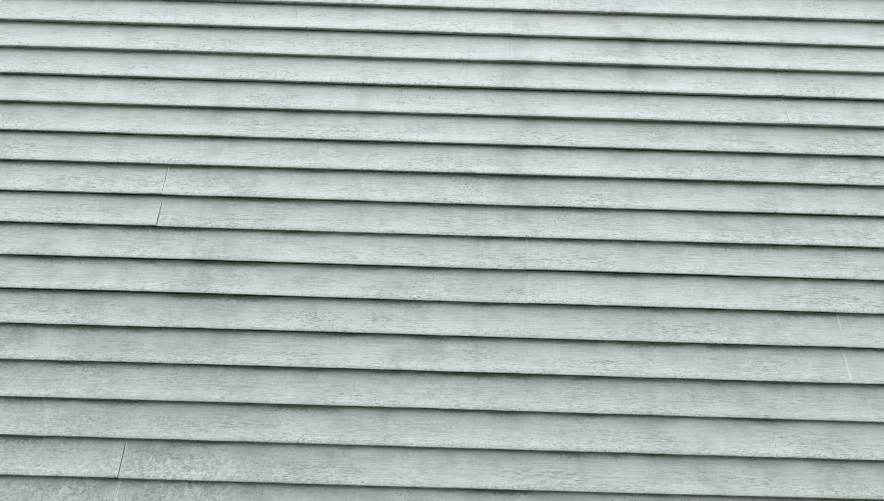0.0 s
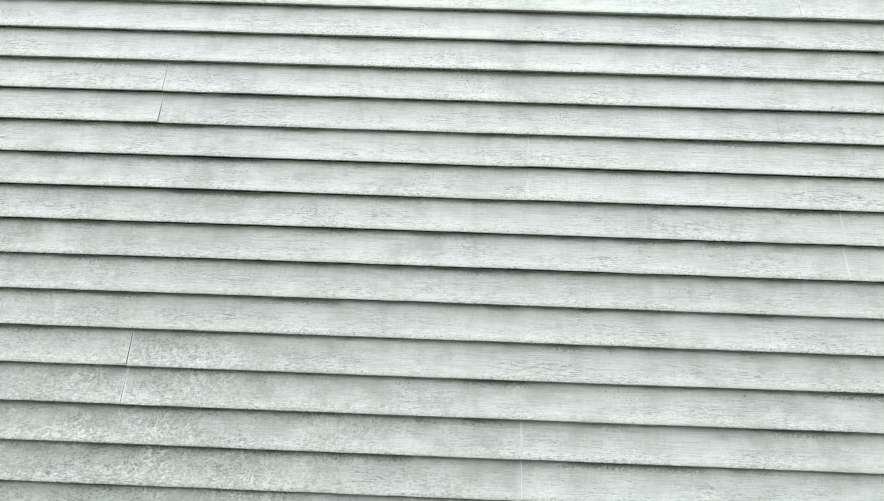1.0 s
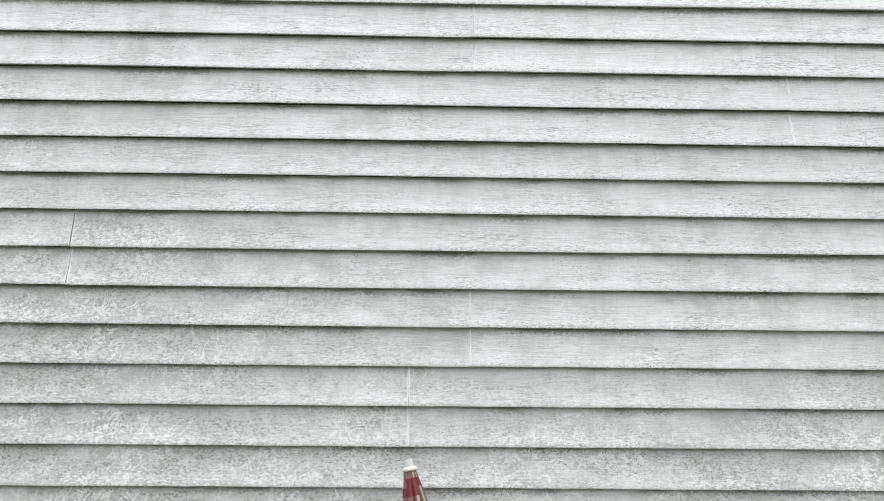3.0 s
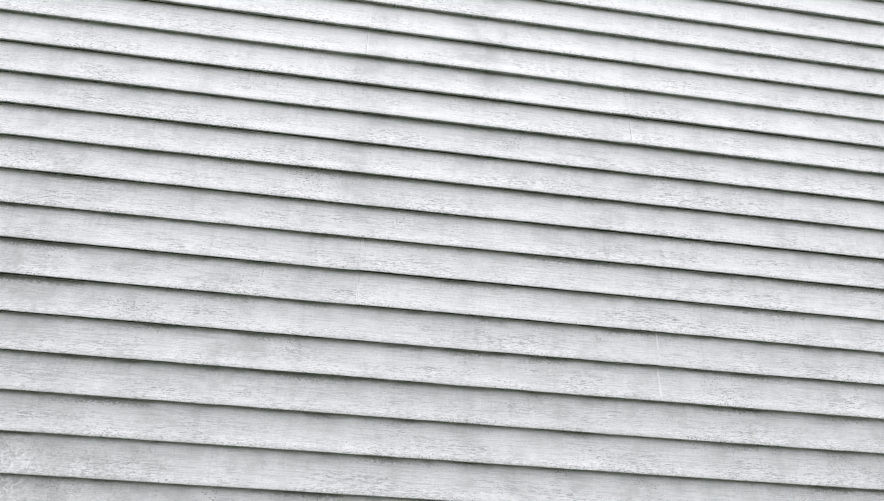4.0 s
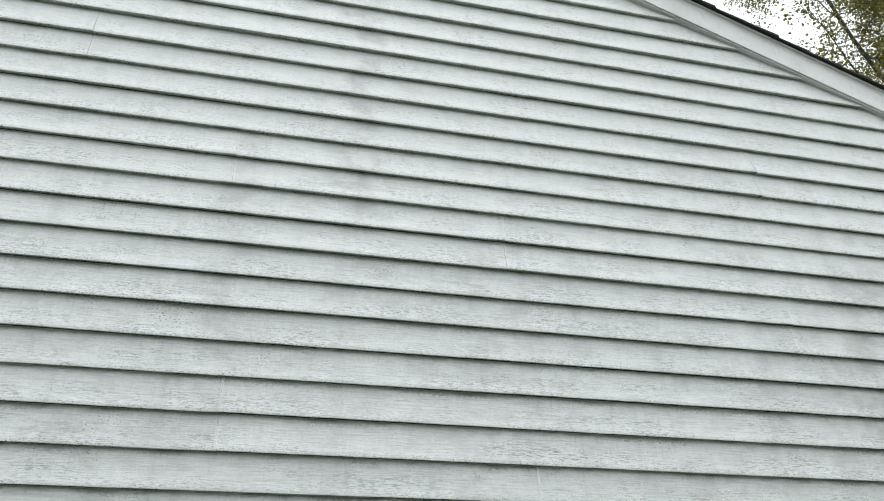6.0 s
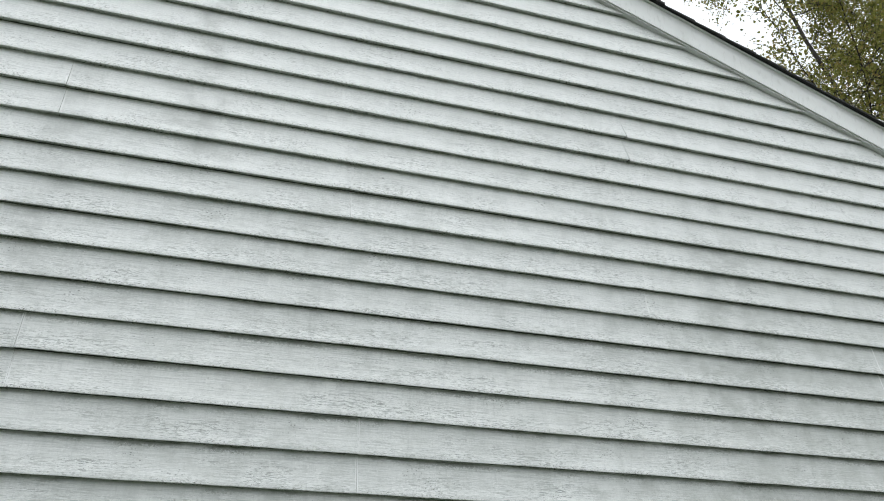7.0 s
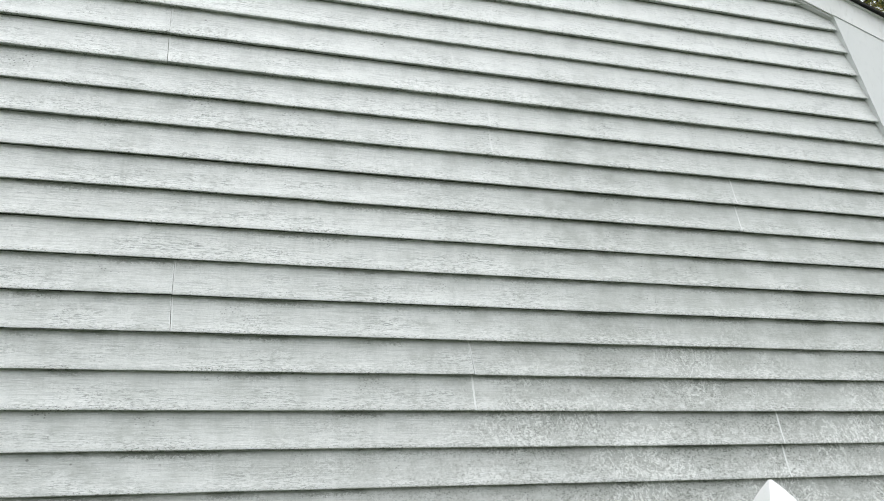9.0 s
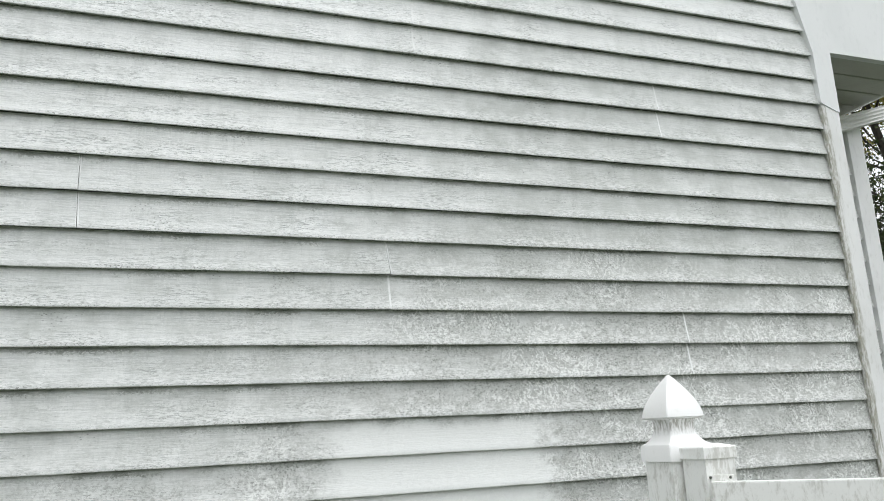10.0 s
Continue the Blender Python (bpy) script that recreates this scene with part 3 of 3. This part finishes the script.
gate = thing("fence_gate", "white vinyl gate post and rail with screwed bracket", "fence", "")
GX, GY = 2.839, -0.462
part("gate_post", boxed((GX - 0.045, GY - 0.045, 0.0), (GX + 0.045, GY + 0.045, TOP - 0.21), 0.003), gate, "stained white square gate post", FENCE)
flat = bmesh.new()
taper(flat, GX, GY, [(0.0495, TOP - 0.216), (0.0495, TOP - 0.190), (0.047, TOP - 0.187), (0.020, TOP - 0.180)])
part("flat_cap", flat, gate, "low white post cap", FENCE)
swing = Matrix.Translation((GX, GY, 0)) @ Matrix.Rotation(radians(-47), 4, "Z") @ Matrix.Translation((-GX, -GY, 0))


def hung(bm):
    """Turned with the gate, which stands a little open."""
    bmesh.ops.transform(bm, matrix=swing, verts=bm.verts)
    return bm


part("rail", hung(boxed((GX + 0.014, GY - 0.090, TOP - 0.42), (GX + 1.75, GY - 0.056, TOP - 0.268), 0.004)), gate, "weathered white top rail", FENCE)
part("bracket", hung(boxed((GX + 0.004, GY - 0.058, TOP - 0.43), (GX + 0.064, GY - 0.040, TOP - 0.254), 0.0015)), gate, "white rail bracket", FENCE)
for sx in (0.010, 0.056):
    s = bmesh.new()
    bmesh.ops.create_cone(s, cap_ends=True, segments=10, radius1=0.0036, radius2=0.003, depth=0.004,
                          matrix=Matrix.Translation((GX + sx, GY - 0.059, TOP - 0.260)) @ Matrix.Rotation(radians(90), 4, "X"))
    part("screw", hung(s), gate, "small dark screw", DARKGAP)


# ---- closed umbrella leaning by the wall ----
def umbrella():
    """A closed parasol, its cloth hanging in folds, that leans a little against the wall."""
    um = thing("patio_umbrella", "closed maroon and beige striped umbrella with white tip", "umbrella")
    tip = Vector((0.286, -0.16, Z0 - 1.034))
    foot = Vector((0.286 + 0.27, -0.30, 0.0))
    axis = (tip - foot).normalized()
    side = axis.cross(Vector((0, 1, 0))).normalized()
    fwd = side.cross(axis).normalized()

    def at(d, r, a):
        """A point d below the tip, r from the axis, at the angle a."""
        return tip - axis * d + side * (r * math.cos(a)) + fwd * (r * math.sin(a))

    def turned(profile, seg=20):
        verts, faces = [], []
        for d, r in profile:
            for s in range(seg):
                verts.append(at(d, r, 2 * math.pi * s / seg))
        for i in range(len(profile) - 1):
            for s in range(seg):
                t = (s + 1) % seg
                faces.append((i * seg + s, i * seg + t, (i + 1) * seg + t, (i + 1) * seg + s))
        faces.append(tuple(range(seg)))
        return verts, faces

    v, f = turned([(0.0, 0.0085), (0.003, 0.0102), (0.019, 0.0112), (0.024, 0.0112)])
    part("finial", mesh_of("finial", v, f, TIP, True), um, "grey-white plastic tip")
    v, f = turned([(0.0185, 0.0108), (0.0190, 0.0135), (0.0225, 0.0172), (0.027, 0.0182), (0.029, 0.0160)])
    part("collar", mesh_of("collar", v, f, FINIAL, True), um, "cream plastic collar")
    length = (tip - foot).length
    v, f = turned([(0.03, 0.011), (length, 0.011)], 14)
    part("pole", mesh_of("pole", v, f, STEEL, True), um, "steel pole")
    ribs, per = 8, 10
    spread = random.Random(12)
    lean = [spread.uniform(-0.5, 0.5) for _ in range(ribs)]
    bulge = [spread.uniform(0.8, 1.25) for _ in range(ribs)]
    levels = [0.026 + 0.9 * (i / 40) ** 1.05 for i in range(41)]

    def swell(d):
        """Half the bundle's width, d below the tip."""
        return 0.0148 + 0.255 * (d - 0.026) * max(0.35, 1 - d * 0.5) * (1.0 if d < 0.5 else max(0.5, 1.5 - d))

    for g in range(ribs):
        verts, faces, slots = [], [], []
        for d in levels:
            loose = min(1.0, (d - 0.026) * 8)
            for s in range(per + 1):
                u = s / per
                # each panel swings out over the next one and tucks back under itself
                pleat = abs(math.sin(math.pi * u)) ** 0.4
                a = 2 * math.pi * (g + u) / ribs + loose * (0.30 + 0.6 * lean[g]) * pleat
                edge = 1 - 0.85 * loose * (1 - pleat)
                r = swell(d) * edge * (0.86 + 0.30 * (bulge[g] - 0.8)) + 0.0025 * math.sin(13 * d + g * 2 + u * 6) * loose
                verts.append(at(d, max(0.0125, r), a))
        w = per + 1
        for i in range(40):
            for s in range(per):
                faces.append((i * w + s, i * w + s + 1, (i + 1) * w + s + 1, (i + 1) * w + s))
                mid = (levels[i] + levels[i + 1]) / 2
                if 0.056 + 0.012 * lean[g] < mid < 0.078 + 0.012 * lean[g] or 0.40 < mid < 0.46:
                    slots.append(1)
                else:
                    slots.append(2 if (g % 2 and 3 <= s <= 5) or (g % 2 == 0 and s in (7, 8)) else 0)
        me = mesh_of("cloth_panel", verts, faces, ROSE, True)
        me.materials.append(MAROON)
        me.materials.append(BEIGE)
        me.polygons.foreach_set("material_index", slots)
        part("cloth_panel", me, um, "faded striped cloth panel hanging in a fold")


umbrella()


# ---- trees behind the house ----
def tree(name, label, at, height, crown_r, crown_low, leaf, leaf_size, count, seed, twigs=150, stout=0.013, limbs=26, cap=10 ** 6):
    """A tapered trunk with forking limbs, and leaves that hang in loose sprays round the twigs."""
    r = random.Random(seed)
    root = thing(name, label, "tree", "trees behind the house")
    root.location = at
    verts, faces, ends = [], [], []

    def limb(points, r0, r1, seg=6):
        base = len(verts)
        for i, p in enumerate(points):
            d = (points[min(i + 1, len(points) - 1)] - points[max(i - 1, 0)]).normalized()
            s = d.orthogonal().normalized()
            t = d.cross(s)
            rad = r0 + (r1 - r0) * i / (len(points) - 1)
            for q in range(seg):
                a = 2 * math.pi * q / seg
                verts.append(p + s * (rad * math.cos(a)) + t * (rad * math.sin(a)))
        for i in range(len(points) - 1):
            for q in range(seg):
                u = (q + 1) % seg
                faces.append((base + i * seg + q, base + i * seg + u, base + (i + 1) * seg + u, base + (i + 1) * seg + q))

    def bent(p, d, length, steps, wander, lift):
        pts = [p.copy()]
        for _ in range(steps):
            d = (d + Vector((r.uniform(-1, 1), r.uniform(-1, 1), r.uniform(-1, 1))) * wander + Vector((0, 0, lift))).normalized()
            pts.append(pts[-1] + d * (length / steps))
        return pts

    trunk = bent(Vector((0, 0, 0)), Vector((0, 0, 1)), height * 0.9, 10, 0.07, 0.05)
    limb(trunk, height * stout, height * 0.0015, 9)
    for i in range(limbs):
        f = r.uniform(0.18, 0.97)
        k = min(9, int(f * 10))
        p = trunk[k].lerp(trunk[k + 1], f * 10 - k)
        a = r.uniform(0, 2 * math.pi)
        shape = math.sin(math.pi * min(1, max(0.12, (f - 0.05))) ** 0.8)
        d = Vector((math.cos(a), math.sin(a), r.uniform(0.25, 0.9))).normalized()
        main = bent(p, d, crown_r * (0.45 + 0.6 * shape) * r.uniform(0.75, 1.1), 7, 0.16, 0.05)
        limb(main, height * stout * 0.25 * (1.2 - f * 0.6), 0.008, 5)
        for _ in range(max(4, twigs // limbs)):
            g = r.uniform(0.25, 1.0)
            q = min(6, int(g * 7))
            s = main[q].lerp(main[q + 1], g * 7 - q)
            td = ((main[-1] - main[0]).normalized() + Vector((r.uniform(-1, 1), r.uniform(-1, 1), r.uniform(-0.5, 0.9))) * 0.9).normalized()
            tw = bent(s, td, r.uniform(0.6, 1.6), 5, 0.22, -0.02)
            limb(tw, 0.008, 0.003, 3)
            ends.append(tw)
    part("trunk", mesh_of("trunk", verts, faces, BARK, True), root, "dark bare trunk and forking limbs")
    lv, lf = [], []
    tries, full = 0, {}
    while len(lf) < count and tries < count * 3:
        tries += 1
        tw = ends[r.randrange(len(ends))]
        i = r.randrange(5)
        p = tw[i].lerp(tw[i + 1], r.random()) + Vector((r.gauss(0, 1), r.gauss(0, 1), r.gauss(0, 1))) * 0.12
        if p.z < crown_low:
            continue
        cell = (int(p.x // 0.6), int(p.y // 0.6), int(p.z // 0.6))
        if full.get(cell, 0) >= cap:
            continue
        full[cell] = full.get(cell, 0) + 1
        d = Vector((r.uniform(-1, 1), r.uniform(-1, 1), r.uniform(-1.2, 0.5))).normalized()
        s = d.orthogonal().normalized()
        s.rotate(Matrix.Rotation(r.uniform(0, 6.28), 3, d))
        size = leaf_size * r.uniform(0.6, 1.25)
        b = len(lv)
        w = s * (size * 0.33)
        up = d.cross(s) * (size * 0.1)
        lv += [p, p + d * (size * 0.5) + w + up, p + d * size, p + d * (size * 0.5) - w + up]
        lf.append((b, b + 1, b + 2, b + 3))
    crown = part("crown", mesh_of("crown", lv, lf, leaf), root, "loose crown of many small leaves")
    tagged(crown, kind="stuff")
    return root


tree("tree", "tall tree with sparse olive and yellowing leaves", (15.1, 8.2, 0), 21.5, 4.6, 6.5, LEAF_OLIVE, 0.076, 72000, 3, 1300, 0.0045, 46, 110)
tree("tree", "tall tree with green and olive leaves", (17.6, 9.4, 0), 20.0, 4.8, 7.5, LEAF_OLIVE, 0.080, 60000, 8, 1200, 0.0055, 46, 110)
tree("tree", "dark-stemmed tree with sparse dark green leaves", (13.75, 8.0, 0), 12.0, 2.6, 1.2, LEAF_DARK, 0.085, 11000, 15, 420, 0.0085, 34)
tree("tree", "low dense dark green tree", (15.4, 8.6, 0), 5.4, 2.4, 0.3, LEAF_DARK, 0.09, 14000, 21, 300)
tree("tree", "dense dark green tree", (17.5, 12.8, 0), 6.4, 3.0, 0.3, LEAF_DARK, 0.11, 14000, 27, 300)

# ---- the siding's panels, one by one ----
for k in range(-20, 26, 2):
    zm = Z0 + k * P
    if zm > rake(0) - 0.02:
        break
    lo, hi = end_left(zm), end_right(zm)
    cuts = sorted(x for x in JOINTS.get(k, ()) if lo + 0.05 < x < hi - 0.05)
    ends = [lo] + cuts + [hi]
    for i in range(len(ends) - 1):
        siding_panel(k, ends[i], ends[i + 1], gable_wall, end_left, end_right, 0.0, i > 0, i < len(cuts), k * 0.7 + i * 11.0)
for k in range(-20, 4, 2):
    siding_panel(k, 4.18, 4.516, bay, lambda z: 4.18, lambda z: 4.516, 0.43, seed=50.0 + k)
